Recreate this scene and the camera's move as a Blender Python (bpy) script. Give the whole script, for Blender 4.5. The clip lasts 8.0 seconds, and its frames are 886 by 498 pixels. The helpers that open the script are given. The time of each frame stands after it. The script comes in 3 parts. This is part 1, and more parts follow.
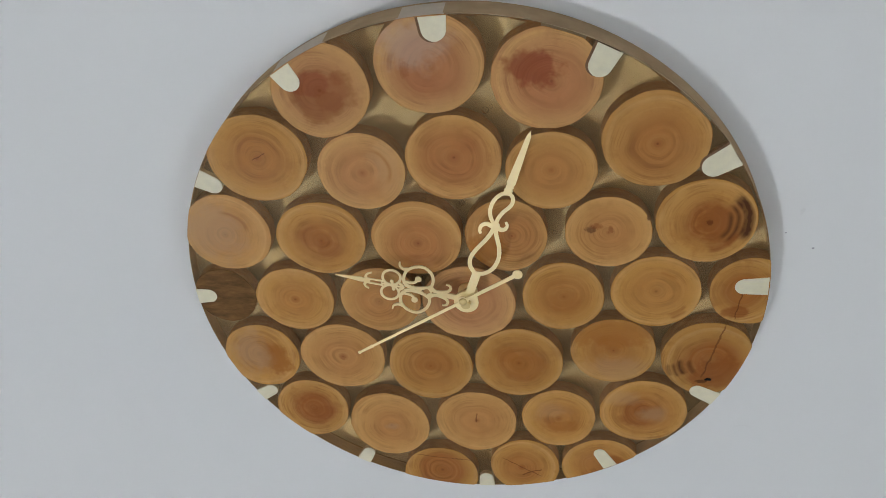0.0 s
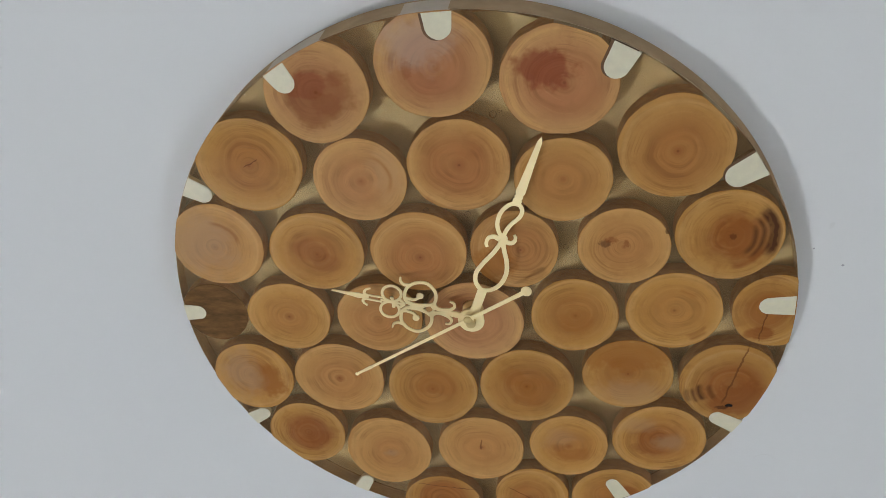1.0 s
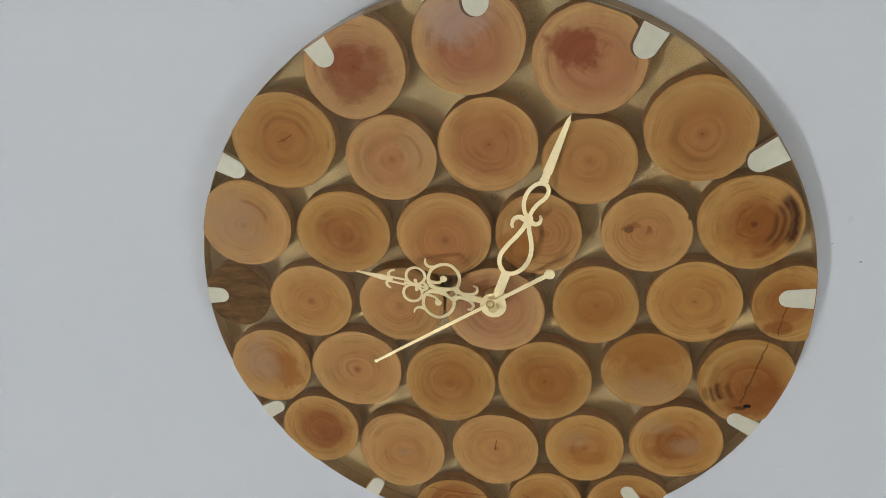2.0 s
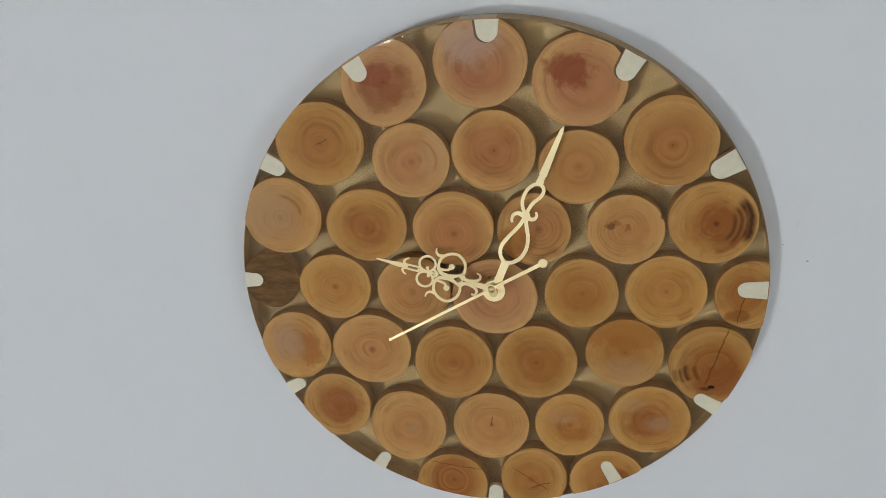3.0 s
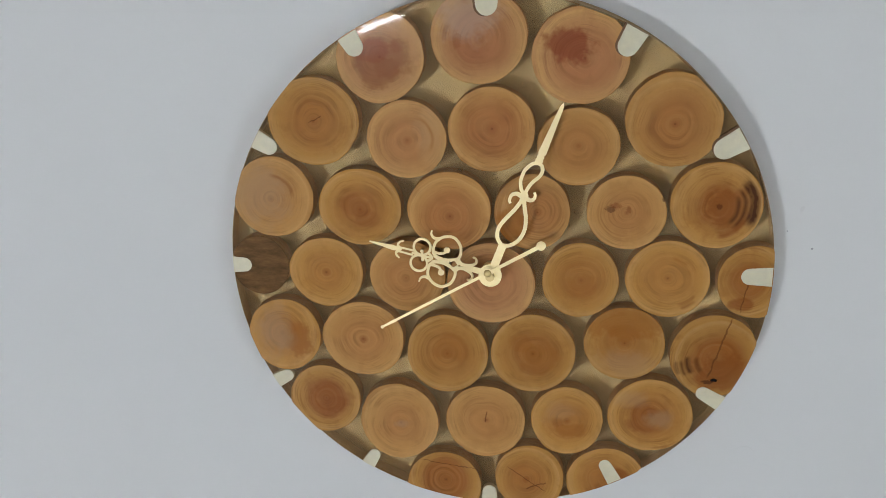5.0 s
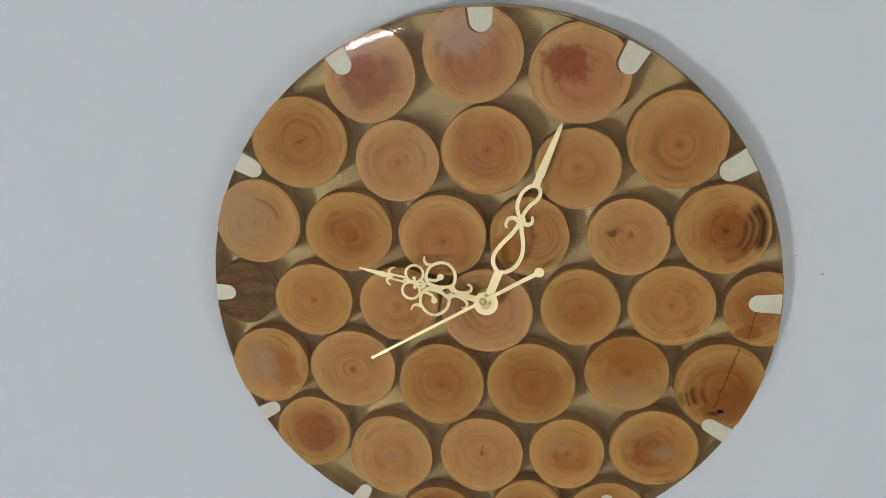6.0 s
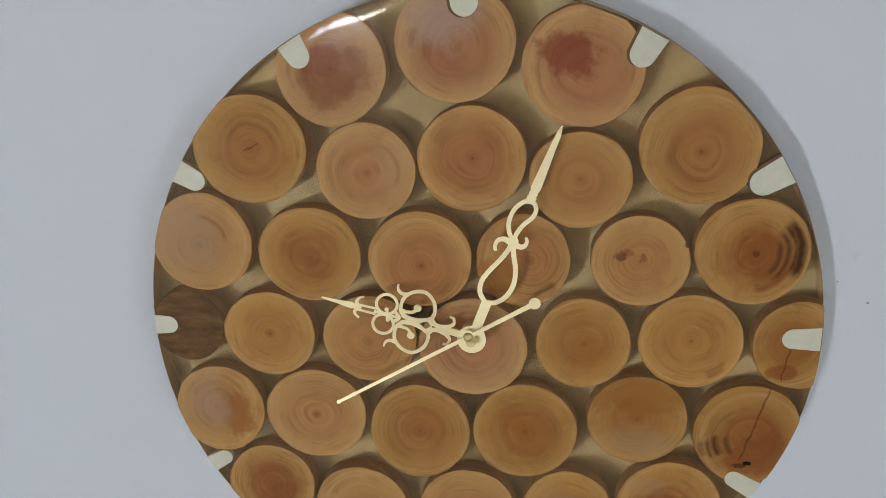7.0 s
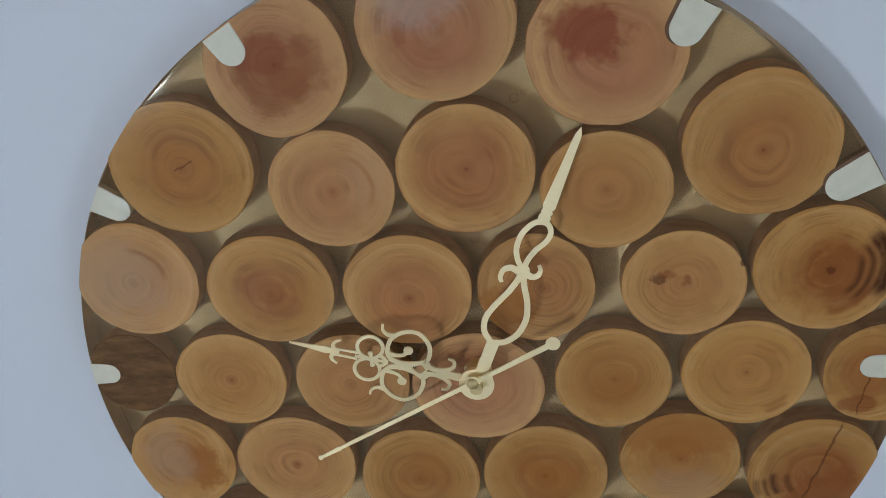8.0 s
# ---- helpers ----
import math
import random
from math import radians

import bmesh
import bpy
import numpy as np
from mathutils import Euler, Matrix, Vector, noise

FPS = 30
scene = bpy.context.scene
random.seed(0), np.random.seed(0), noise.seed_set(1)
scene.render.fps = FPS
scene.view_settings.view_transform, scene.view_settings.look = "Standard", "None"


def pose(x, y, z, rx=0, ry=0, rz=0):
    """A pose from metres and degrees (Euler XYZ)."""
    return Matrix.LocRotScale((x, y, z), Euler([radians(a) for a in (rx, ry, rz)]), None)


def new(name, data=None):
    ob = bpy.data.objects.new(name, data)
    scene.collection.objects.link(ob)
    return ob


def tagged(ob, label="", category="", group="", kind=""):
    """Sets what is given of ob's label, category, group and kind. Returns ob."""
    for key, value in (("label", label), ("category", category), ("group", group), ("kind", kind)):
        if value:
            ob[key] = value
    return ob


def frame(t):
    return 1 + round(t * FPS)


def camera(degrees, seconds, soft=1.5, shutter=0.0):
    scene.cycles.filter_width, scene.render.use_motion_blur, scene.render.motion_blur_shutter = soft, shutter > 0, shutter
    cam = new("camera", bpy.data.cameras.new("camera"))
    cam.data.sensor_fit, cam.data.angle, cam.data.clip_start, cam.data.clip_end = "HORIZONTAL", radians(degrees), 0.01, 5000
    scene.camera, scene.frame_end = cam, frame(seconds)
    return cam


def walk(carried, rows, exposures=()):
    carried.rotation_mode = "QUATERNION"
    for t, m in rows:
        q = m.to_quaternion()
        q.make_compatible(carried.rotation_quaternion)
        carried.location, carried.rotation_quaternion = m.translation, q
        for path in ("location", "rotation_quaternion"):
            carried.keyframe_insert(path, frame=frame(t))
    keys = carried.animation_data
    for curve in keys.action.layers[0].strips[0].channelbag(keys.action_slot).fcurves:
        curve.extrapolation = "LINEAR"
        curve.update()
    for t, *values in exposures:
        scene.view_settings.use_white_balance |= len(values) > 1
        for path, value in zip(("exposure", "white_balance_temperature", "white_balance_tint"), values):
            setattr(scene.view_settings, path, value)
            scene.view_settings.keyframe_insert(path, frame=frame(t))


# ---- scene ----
# A round resin and log-slice clock on a white wall; the wall's face is y = 0, the room lies towards -y.
CX, CZ, RADIUS = 0.0010, 1.5990, 0.1522
DX, DZ = 0.0008, -0.0010           # the cast disc is a little off the spindle
BACK, FACE = -0.0015, -0.0165      # the disc's back stands a little off the wall; its front

cam = camera(51.64, 8.0, soft=0.85)
PATH = [
    (0.0, 0.06109, -0.39890, 1.89203, 55.404, 5.792, 6.505),
    (0.2, 0.06101, -0.39789, 1.89291, 55.378, 5.786, 6.492),
    (0.5, 0.05941, -0.38877, 1.88758, 55.724, 5.801, 6.629),
    (0.7, 0.05890, -0.38469, 1.88227, 56.020, 5.708, 6.668),
    (1.0, 0.05661, -0.37703, 1.87187, 56.886, 5.615, 6.919),
    (1.2, 0.05614, -0.37076, 1.86455, 58.065, 5.384, 6.972),
    (1.5, 0.05227, -0.37617, 1.85316, 59.954, 4.751, 7.157),
    (1.7, 0.04666, -0.38991, 1.84283, 61.275, 4.352, 7.417),
    (2.0, 0.04360, -0.41418, 1.82686, 63.341, 3.621, 7.796),
    (2.2, 0.04580, -0.42953, 1.82348, 64.723, 3.047, 7.720),
    (3.3, 0.04122, -0.51382, 1.82258, 68.111, 1.555, 7.710),
    (3.5, 0.04058, -0.51657, 1.81716, 68.679, 1.361, 7.694),
    (3.8, 0.03952, -0.51884, 1.80618, 69.072, 1.203, 7.697),
    (4.0, 0.03956, -0.51805, 1.79976, 69.362, 1.112, 7.680),
    (4.2, 0.03894, -0.51340, 1.79419, 69.687, 1.062, 7.678),
    (5.3, 0.03810, -0.49644, 1.78061, 70.842, 0.861, 7.282),
    (5.5, 0.03644, -0.49442, 1.78122, 70.977, 0.855, 7.295),
    (5.8, 0.03551, -0.48551, 1.78277, 71.183, 0.992, 7.124),
    (6.0, 0.03562, -0.47416, 1.78139, 71.312, 0.989, 6.907),
    (6.2, 0.03520, -0.45642, 1.77706, 71.441, 1.032, 6.636),
    (6.5, 0.03500, -0.42958, 1.76661, 71.322, 0.808, 6.132),
    (6.7, 0.03244, -0.41359, 1.76317, 71.171, 0.803, 6.146),
    (7.0, 0.03167, -0.39821, 1.77075, 70.918, 0.942, 6.238),
    (7.2, 0.03144, -0.38181, 1.77814, 70.478, 1.314, 6.212),
    (7.5, 0.02980, -0.35058, 1.78880, 68.950, 2.108, 5.604),
    (7.7, 0.02713, -0.33449, 1.78886, 66.522, 2.813, 5.351),
    (7.8, 0.02653, -0.32414, 1.79004, 65.164, 3.128, 5.294),
    (7.9, 0.02638, -0.31081, 1.79161, 63.811, 3.533, 5.252),
    (8.0, 0.02670, -0.29811, 1.79590, 62.632, 3.894, 5.161),
]
walk(cam, [(t, pose(x, y, z, rx, ry, rz)) for t, x, y, z, rx, ry, rz in PATH],
     exposures=[(0.0, 0.0, 6500, 10), (6.0, 0.0, 6500, 10), (7.0, -0.09, 6250, 10), (7.5, -0.14, 6190, 10),
                (7.8, -0.18, 5950, 10), (8.0, -0.20, 5650, 10)])

# ---- world and lights ----
world = bpy.data.worlds.new("sky")
world.use_nodes = True
scene.world = world
sky = world.node_tree.nodes.new("ShaderNodeTexSky")
sky.sky_type, sky.sun_disc = "NISHITA", False
sky.sun_elevation, sky.sun_rotation = radians(40), radians(200)
world.node_tree.links.new(sky.outputs[0], world.node_tree.nodes["Background"].inputs[0])
world.node_tree.nodes["Background"].inputs[1].default_value = 0.1
DAYLIGHT, BULB, TUBE = 4.2, 612.0, 50.0       # radiance of the added fill daylight, the added round lamp and the lit tube
scene.view_settings.exposure = 0.0


# ---- materials ----
class Nodes:
    """A node material, written line by line."""

    def __init__(self, name):
        self.mat = bpy.data.materials.new(name)
        self.mat.use_nodes = True
        self.tree = self.mat.node_tree
        self.tree.nodes.clear()
        self.out = self.tree.nodes.new("ShaderNodeOutputMaterial")

    def add(self, kind, **settings):
        node = self.tree.nodes.new("ShaderNode" + kind)
        for key, value in settings.items():
            setattr(node, key, value)
        return node

    def put(self, socket, value):
        if isinstance(value, bpy.types.NodeSocket):
            self.tree.links.new(value, socket)
        elif value is not None:
            socket.default_value = value

    def math(self, op, a, b=None, c=None, clamp=False):
        node = self.add("Math", operation=op, use_clamp=clamp)
        for socket, value in zip(node.inputs, (a, b, c)):
            self.put(socket, value)
        return node.outputs[0]

    def coords(self):
        return self.add("TexCoord").outputs["Object"]

    def noise(self, vector, scale, detail=3.0, rough=0.55, distortion=0.0):
        node = self.add("TexNoise")
        self.put(node.inputs["Vector"], vector)
        for key, value in (("Scale", scale), ("Detail", detail), ("Roughness", rough), ("Distortion", distortion)):
            node.inputs[key].default_value = value
        return node.outputs["Fac"]

    def ramp(self, fac, stops):
        node = self.add("ValToRGB")
        els = node.color_ramp.elements
        while len(els) < len(stops):
            els.new(0.5)
        for el, (at, col) in zip(els, stops):
            el.position, el.color = at, (*col, 1)
        self.put(node.inputs[0], fac)
        return node.outputs[0]

    def step(self, value, lo, hi, a=0.0, b=1.0):
        node = self.add("MapRange", interpolation_type="SMOOTHSTEP")
        for socket, v in zip(node.inputs, (value, lo, hi, a, b)):
            self.put(socket, v)
        return node.outputs[0]

    def mix(self, fac, a, b, blend="MIX"):
        node = self.add("Mix", data_type="RGBA", blend_type=blend)
        self.put(node.inputs[0], fac)
        for socket, v in zip((node.inputs[6], node.inputs[7]), (a, b)):
            self.put(socket, (*v, 1) if isinstance(v, tuple) else v)
        return node.outputs[2]

    def bump(self, height, strength, distance):
        node = self.add("Bump")
        node.inputs["Strength"].default_value, node.inputs["Distance"].default_value = strength, distance
        self.put(node.inputs["Height"], height)
        return node.outputs[0]

    def principled(self, color, rough=0.5, normal=None, metal=0.0, coat=0.0, coat_rough=0.05, coat_normal=None, specular=0.5):
        node = self.add("BsdfPrincipled")
        self.put(node.inputs["Base Color"], (*color, 1) if isinstance(color, tuple) else color)
        self.put(node.inputs["Roughness"], rough)
        self.put(node.inputs["Normal"], normal)
        self.put(node.inputs["Metallic"], metal)
        self.put(node.inputs["Coat Weight"], coat)
        self.put(node.inputs["Coat Roughness"], coat_rough)
        self.put(node.inputs["Coat Normal"], coat_normal)
        self.put(node.inputs["Specular IOR Level"], specular)
        return self.done(node.outputs[0])

    def done(self, shader):
        self.tree.links.new(shader, self.out.inputs["Surface"])
        return self.mat


def plain(name, color, rough, metal=0.0, vary=0.06, scale=30.0, bump=0.0):
    n = Nodes(name)
    p = n.coords()
    lo, hi = tuple(c * (1 - vary) for c in color), tuple(min(1, c * (1 + vary)) for c in color)
    grain = n.noise(p, scale, 4)
    return n.principled(n.mix(grain, lo, hi), rough, n.bump(n.noise(p, scale * 8, 3), bump, 0.001) if bump else None, metal)


def wall_paint():
    """White emulsion: faint roller stipple, slightly uneven in tone."""
    n = Nodes("white_wall_paint")
    p = n.coords()
    broad, fine = n.noise(p, 1.8, 3), n.noise(p, 260.0, 3)
    tone = n.mix(n.step(broad, 0.3, 0.7), (0.775, 0.785, 0.80), (0.81, 0.815, 0.82))
    specks = n.step(n.noise(p, 75.0, 1), 0.79, 0.82)
    tone = n.mix(n.math("MULTIPLY", specks, 0.12), tone, (0.45, 0.44, 0.42))
    height = n.math("ADD", fine, n.math("MULTIPLY", n.noise(p, 35.0, 2), 1.2))
    return n.principled(tone, 0.62, n.bump(height, 0.10, 0.0006), specular=0.3)


def resin():
    """Clear casting resin, yellowed, faintly milky, with a faintly wavy polished skin."""
    n = Nodes("yellowed_clear_resin")
    p = n.coords()
    glass = n.add("BsdfGlass")
    cloud = n.step(n.noise(p, 17.0, 3), 0.35, 0.68)
    n.put(glass.inputs["Color"], n.mix(cloud, (0.96, 0.845, 0.61), (0.985, 0.91, 0.70)))
    glass.inputs["Roughness"].default_value, glass.inputs["IOR"].default_value = 0.045, 1.5
    n.put(glass.inputs["Normal"], n.bump(n.noise(p, 45.0, 2), 0.10, 0.001))
    haze = n.add("BsdfDiffuse")
    n.put(haze.inputs["Color"], n.mix(n.noise(p, 40.0, 3), (0.24, 0.13, 0.065), (0.38, 0.24, 0.125)))
    both = n.add("MixShader")
    n.put(both.inputs[0], n.step(n.noise(p, 30.0, 3), 0.3, 0.7, 0.17, 0.33))
    n.put(both.inputs[1], glass.outputs[0])
    n.put(both.inputs[2], haze.outputs[0])
    return n.done(both.outputs[0])


def rim_resin():
    """The sawn and sanded rim of the disc: dull brownish resin, hardly see-through."""
    n = Nodes("sanded_resin_rim")
    p = n.coords()
    glass = n.add("BsdfGlass")
    n.put(glass.inputs["Color"], n.mix(n.noise(p, 60.0, 3), (0.90, 0.80, 0.64), (0.97, 0.91, 0.78)))
    glass.inputs["Roughness"].default_value, glass.inputs["IOR"].default_value = 0.22, 1.5
    n.put(glass.inputs["Normal"], n.bump(n.noise(p, 300.0, 3), 0.2, 0.0005))
    body = n.add("BsdfDiffuse")
    n.put(body.inputs["Color"], n.mix(n.noise(p, 90.0, 4), (0.64, 0.50, 0.32), (0.80, 0.66, 0.46)))
    both = n.add("MixShader")
    n.put(both.inputs[0], n.step(n.noise(p, 50.0, 3), 0.3, 0.7, 0.70, 0.90))
    n.put(both.inputs[1], glass.outputs[0])
    n.put(both.inputs[2], body.outputs[0])
    return n.done(both.outputs[0])


def rim_skin():
    """The thin dull sanded skin round the disc, for a hoop that also casts the disc's shadow: half see-through."""
    n = Nodes("sanded_rim_skin")
    p = n.coords()
    body = n.add("BsdfDiffuse")
    n.put(body.inputs["Color"], n.mix(n.noise(p, 90.0, 4), (0.48, 0.33, 0.19), (0.62, 0.46, 0.29)))
    clear = n.add("BsdfTransparent")
    clear.inputs["Color"].default_value = (0.80, 0.64, 0.44, 1)
    both = n.add("MixShader")
    n.put(both.inputs[0], n.step(n.noise(p, 40.0, 3), 0.3, 0.7, 0.72, 0.92))
    n.put(both.inputs[1], clear.outputs[0])
    n.put(both.inputs[2], body.outputs[0])
    return n.done(both.outputs[0])


def bark():
    n = Nodes("brown_bark")
    p = n.coords()
    tone = n.ramp(n.noise(p, 180.0, 4), [(0.3, (0.40, 0.205, 0.09)), (0.7, (0.62, 0.375, 0.18))])
    return n.principled(tone, 0.85, n.bump(n.noise(p, 300.0, 4), 0.5, 0.001))


def dark_wood():
    """A slice turned with its stained, grainy side out."""
    n = Nodes("dark_stained_wood")
    p = n.coords()
    stretch = n.add("Mapping")
    n.put(stretch.inputs[0], p)
    stretch.inputs["Scale"].default_value = (70.0, 60.0, 210.0)
    stretch.inputs["Rotation"].default_value = (0, radians(12), 0)
    grain = n.noise(stretch.outputs[0], 1.0, 5, 0.65)
    tone = n.ramp(grain, [(0.3, (0.080, 0.036, 0.009)), (0.5, (0.155, 0.073, 0.020)), (0.75, (0.26, 0.130, 0.040))])
    return n.principled(tone, 0.6, coat=0.05, coat_rough=0.2, coat_normal=n.bump(n.noise(p, 200.0, 3), 0.15, 0.0005), specular=0.2)


SAP, PALE, HEART, CORE = (0.570, 0.286, 0.073), (0.69, 0.405, 0.150), (0.385, 0.133, 0.028), (0.21, 0.058, 0.013)


def end_grain(seed, rx, rz, heart=0.45, red=0.5, light=1.0, blotches=(), cracks=(), arcs=(), lines=4.5, pith=0.4, tan=0.0, wet=0.10):
    """Cut and lacquered log end with its origin at the pith: rings, reddish heart, stains, cracks (all in metres)."""
    n = Nodes("log_end_grain")
    shift = n.add("VectorMath", operation="ADD")
    p = n.coords()
    n.put(shift.inputs[0], p)
    shift.inputs[1].default_value = (seed * 1.37 % 7, seed * 2.11 % 5, seed * 0.73 % 3)
    q = shift.outputs[0]
    xyz = n.add("SeparateXYZ")
    n.put(xyz.inputs[0], p)
    x, z = xyz.outputs[0], xyz.outputs[2]
    warp = n.math("MULTIPLY", n.math("SUBTRACT", n.noise(q, 36.0, 2.0), 0.5), 0.8)
    wx, wz = n.math("DIVIDE", x, rx), n.math("DIVIDE", z, rz)
    d = n.math("SQRT", n.math("ADD", n.math("MULTIPLY", wx, wx), n.math("MULTIPLY", wz, wz)))
    dw = n.math("ADD", d, n.math("MULTIPLY", n.math("MULTIPLY", warp, n.math("ADD", d, 0.12)), n.step(d, 0.25, 0.85, 1.0, 0.18)))
    ragged = n.math("ADD", n.math("MULTIPLY", n.math("SUBTRACT", n.noise(q, 75.0, 3), 0.5), 1.4), n.math("MULTIPLY", n.math("SUBTRACT", n.noise(q, 300.0, 3), 0.5), 0.3))
    sap = tuple(a * (1 - tan) + b * tan for a, b in zip(SAP, (0.60, 0.318, 0.128)))
    wood = tuple(a * (1 - tan) + b * tan for a, b in zip(HEART, (0.45, 0.176, 0.078)))
    k = tuple(c * light for c in sap)
    pale = tuple(light * (a + b) / 2 for a, b in zip(PALE, sap))
    warm = min(1.0, red * 1.2)
    hot = tuple(light * (a * (1 - warm) + b * warm) for a, b in zip(sap, wood))
    core = tuple(light * (a * (1 - 0.25 * red) + b * 0.25 * red) for a, b in zip(wood, CORE))
    tone = n.ramp(dw, [(0.0, core), (0.12, hot), (heart * 0.6, tuple(c * 1.10 for c in hot)), (heart * 0.85, tuple(c * 0.98 for c in hot)),
                       (min(heart + 0.30, 0.84), k), (0.90, tuple((a + b) / 2 for a, b in zip(k, pale))), (0.95, tuple(c * 1.03 for c in pale)), (0.995, k)])
    # annual rings: irregular in spacing and depth, fading in and out round the pith
    wander = n.math("ADD", dw, n.math("MULTIPLY", n.noise(q, 60.0, 2), 0.03))
    sector = n.add("CombineXYZ")
    n.put(sector.inputs[0], n.math("MULTIPLY", wander, lines * 2.6))
    n.put(sector.inputs[1], n.math("MULTIPLY", x, 22.0))
    n.put(sector.inputs[2], n.math("ADD", n.math("MULTIPLY", z, 22.0), seed * 3.7))
    coarse = n.noise(sector.outputs[0], 1.0, 1.0, 0.5)
    thin = n.noise(sector.outputs[0], 3.1, 2.0, 0.6)
    broken = n.step(n.noise(q, 58.0, 2), 0.38, 0.66, 0.10, 1.0)      # the arcs come and go
    inner = n.math("MULTIPLY", n.step(d, 0.15, 1.0, 0.72, 0.30), broken)
    tone = n.mix(n.math("MULTIPLY", n.step(coarse, 0.50, 0.66), inner), tone, tuple(c * 0.66 for c in hot))
    tone = n.mix(n.math("MULTIPLY", n.step(coarse, 0.46, 0.30), 0.12), tone, tuple(min(1, c * 1.08) for c in pale))
    tone = n.mix(n.math("MULTIPLY", n.math("MULTIPLY", n.step(thin, 0.50, 0.66), broken), 0.38), tone, tuple(c * 0.62 for c in hot))
    # fine pores, cloudy patches of lacquer, soaked orange patches
    soaked = n.math("MULTIPLY", n.step(n.math("ADD", n.noise(q, 64.0, 4, 0.6), n.math("MULTIPLY", d, -0.06)), 0.50, 0.64), 0.34)
    tone = n.mix(soaked, tone, tuple(c * 0.84 for c in hot))
    tone = n.mix(n.math("MULTIPLY", n.step(n.noise(q, 900.0, 3), 0.40, 0.78), 0.10), tone, tuple(c * 0.55 for c in k))
    tone = n.mix(n.math("MULTIPLY", n.step(n.noise(q, 110.0, 3), 0.45, 0.75), 0.20), tone, tuple(c * 0.72 for c in hot))
    tone = n.mix(n.math("MULTIPLY", n.step(n.noise(q, 38.0, 2), 0.45, 0.7), 0.14), tone, pale)
    tone = n.mix(n.step(n.math("ADD", d, n.math("MULTIPLY", ragged, 0.06)), 0.0, 0.045, pith, 0.0), tone, (0.12, 0.036, 0.012))
    stain = None
    for bx, bz, br, bt, color, amount in blotches:
        dx = n.math("DIVIDE", n.math("SUBTRACT", x, bx), br)
        dz = n.math("DIVIDE", n.math("SUBTRACT", z, bz), bt)
        away = n.math("SQRT", n.math("ADD", n.math("MULTIPLY", dx, dx), n.math("MULTIPLY", dz, dz)))
        rough_edge = n.math("ADD", ragged, n.math("MULTIPLY", n.math("SUBTRACT", n.noise(q, 800.0, 3), 0.5), 1.6)) if br < 0.005 else ragged
        inside = n.step(n.math("ADD", away, rough_edge), 0.62 if color[0] < 0.4 else 0.30, 1.05 if color[0] < 0.4 else 1.25, amount, 0.0)
        tone = n.mix(inside, tone, color)
        stain = stain or inside
    for angle, half, near, far, color, amount in arcs:
        # dark growth rings over a sector round the pith
        turn = n.math("ARCTAN2", z, x)
        off = n.math("ABSOLUTE", n.math("WRAP", n.math("SUBTRACT", turn, radians(angle)), math.pi, -math.pi))
        sector = n.step(n.math("ADD", n.math("DIVIDE", off, radians(half)), n.math("MULTIPLY", ragged, 0.5)), 0.6, 1.2, 1.0, 0.0)
        band = n.math("MULTIPLY", n.step(dw, near - 0.06, near + 0.05), n.step(dw, far - 0.03, far + 0.06, 1.0, 0.0))
        lit = n.step(n.math("SINE", n.math("MULTIPLY", n.math("ADD", dw, n.math("MULTIPLY", ragged, 0.12)), 48.0)), -0.9, 0.5, 0.80, 1.0)
        tone = n.mix(n.math("MULTIPLY", n.math("MULTIPLY", n.math("MULTIPLY", sector, band), lit), amount), tone, color)
    for cx, cz, angle, length, width in cracks:
        ca, sa = math.cos(radians(angle)), math.sin(radians(angle))
        ux, uz = n.math("SUBTRACT", x, cx), n.math("SUBTRACT", z, cz)
        along = n.math("ADD", n.math("MULTIPLY", ux, ca), n.math("MULTIPLY", uz, sa))
        side = n.math("ADD", n.math("MULTIPLY", ux, -sa), n.math("MULTIPLY", uz, ca))
        side = n.math("ADD", side, n.math("MULTIPLY", n.math("SUBTRACT", n.noise(q, 150.0, 3), 0.5), 0.003))
        line = n.step(n.math("ABSOLUTE", side), width * 0.5, width * 1.3, 1.0, 0.0)
        ends = n.step(n.math("ABSOLUTE", along), length * 0.4, length * 0.5, 1.0, 0.0)
        tone = n.mix(n.math("MULTIPLY", n.math("MULTIPLY", line, ends), 0.65), tone, (0.12, 0.036, 0.010))
    if wet < 0.15:
        wave = n.bump(n.noise(q, 60.0, 3), wet, 0.0008)
    else:
        # the stain was left unlevelled: its lacquer lies in small ridges
        node = n.add("Bump")
        n.put(node.inputs["Strength"], n.math("MULTIPLY_ADD", stain, 0.14, wet * 0.45))
        node.inputs["Distance"].default_value = 0.0008
        n.put(node.inputs["Height"], n.noise(q, 190.0, 3))
        wave = node.outputs[0]
    return n.principled(tone, 0.55, None, coat=1.0, coat_rough=0.04 if wet < 0.15 else 0.055, coat_normal=wave, specular=0.04)


def gold():
    """Thin stamped sheet, pale gold, satin lacquered."""
    n = Nodes("pale_gold_sheet")
    p = n.coords()
    brushed = n.add("Mapping")
    n.put(brushed.inputs[0], p)
    brushed.inputs["Scale"].default_value = (40.0, 900.0, 900.0)
    g = n.noise(brushed.outputs[0], 1.0, 3)
    tone = n.mix(g, (0.96, 0.77, 0.40), (1.0, 0.87, 0.53))
    return n.principled(tone, n.math("MULTIPLY_ADD", g, 0.12, 0.40), n.bump(g, 0.06, 0.0002), metal=0.78)


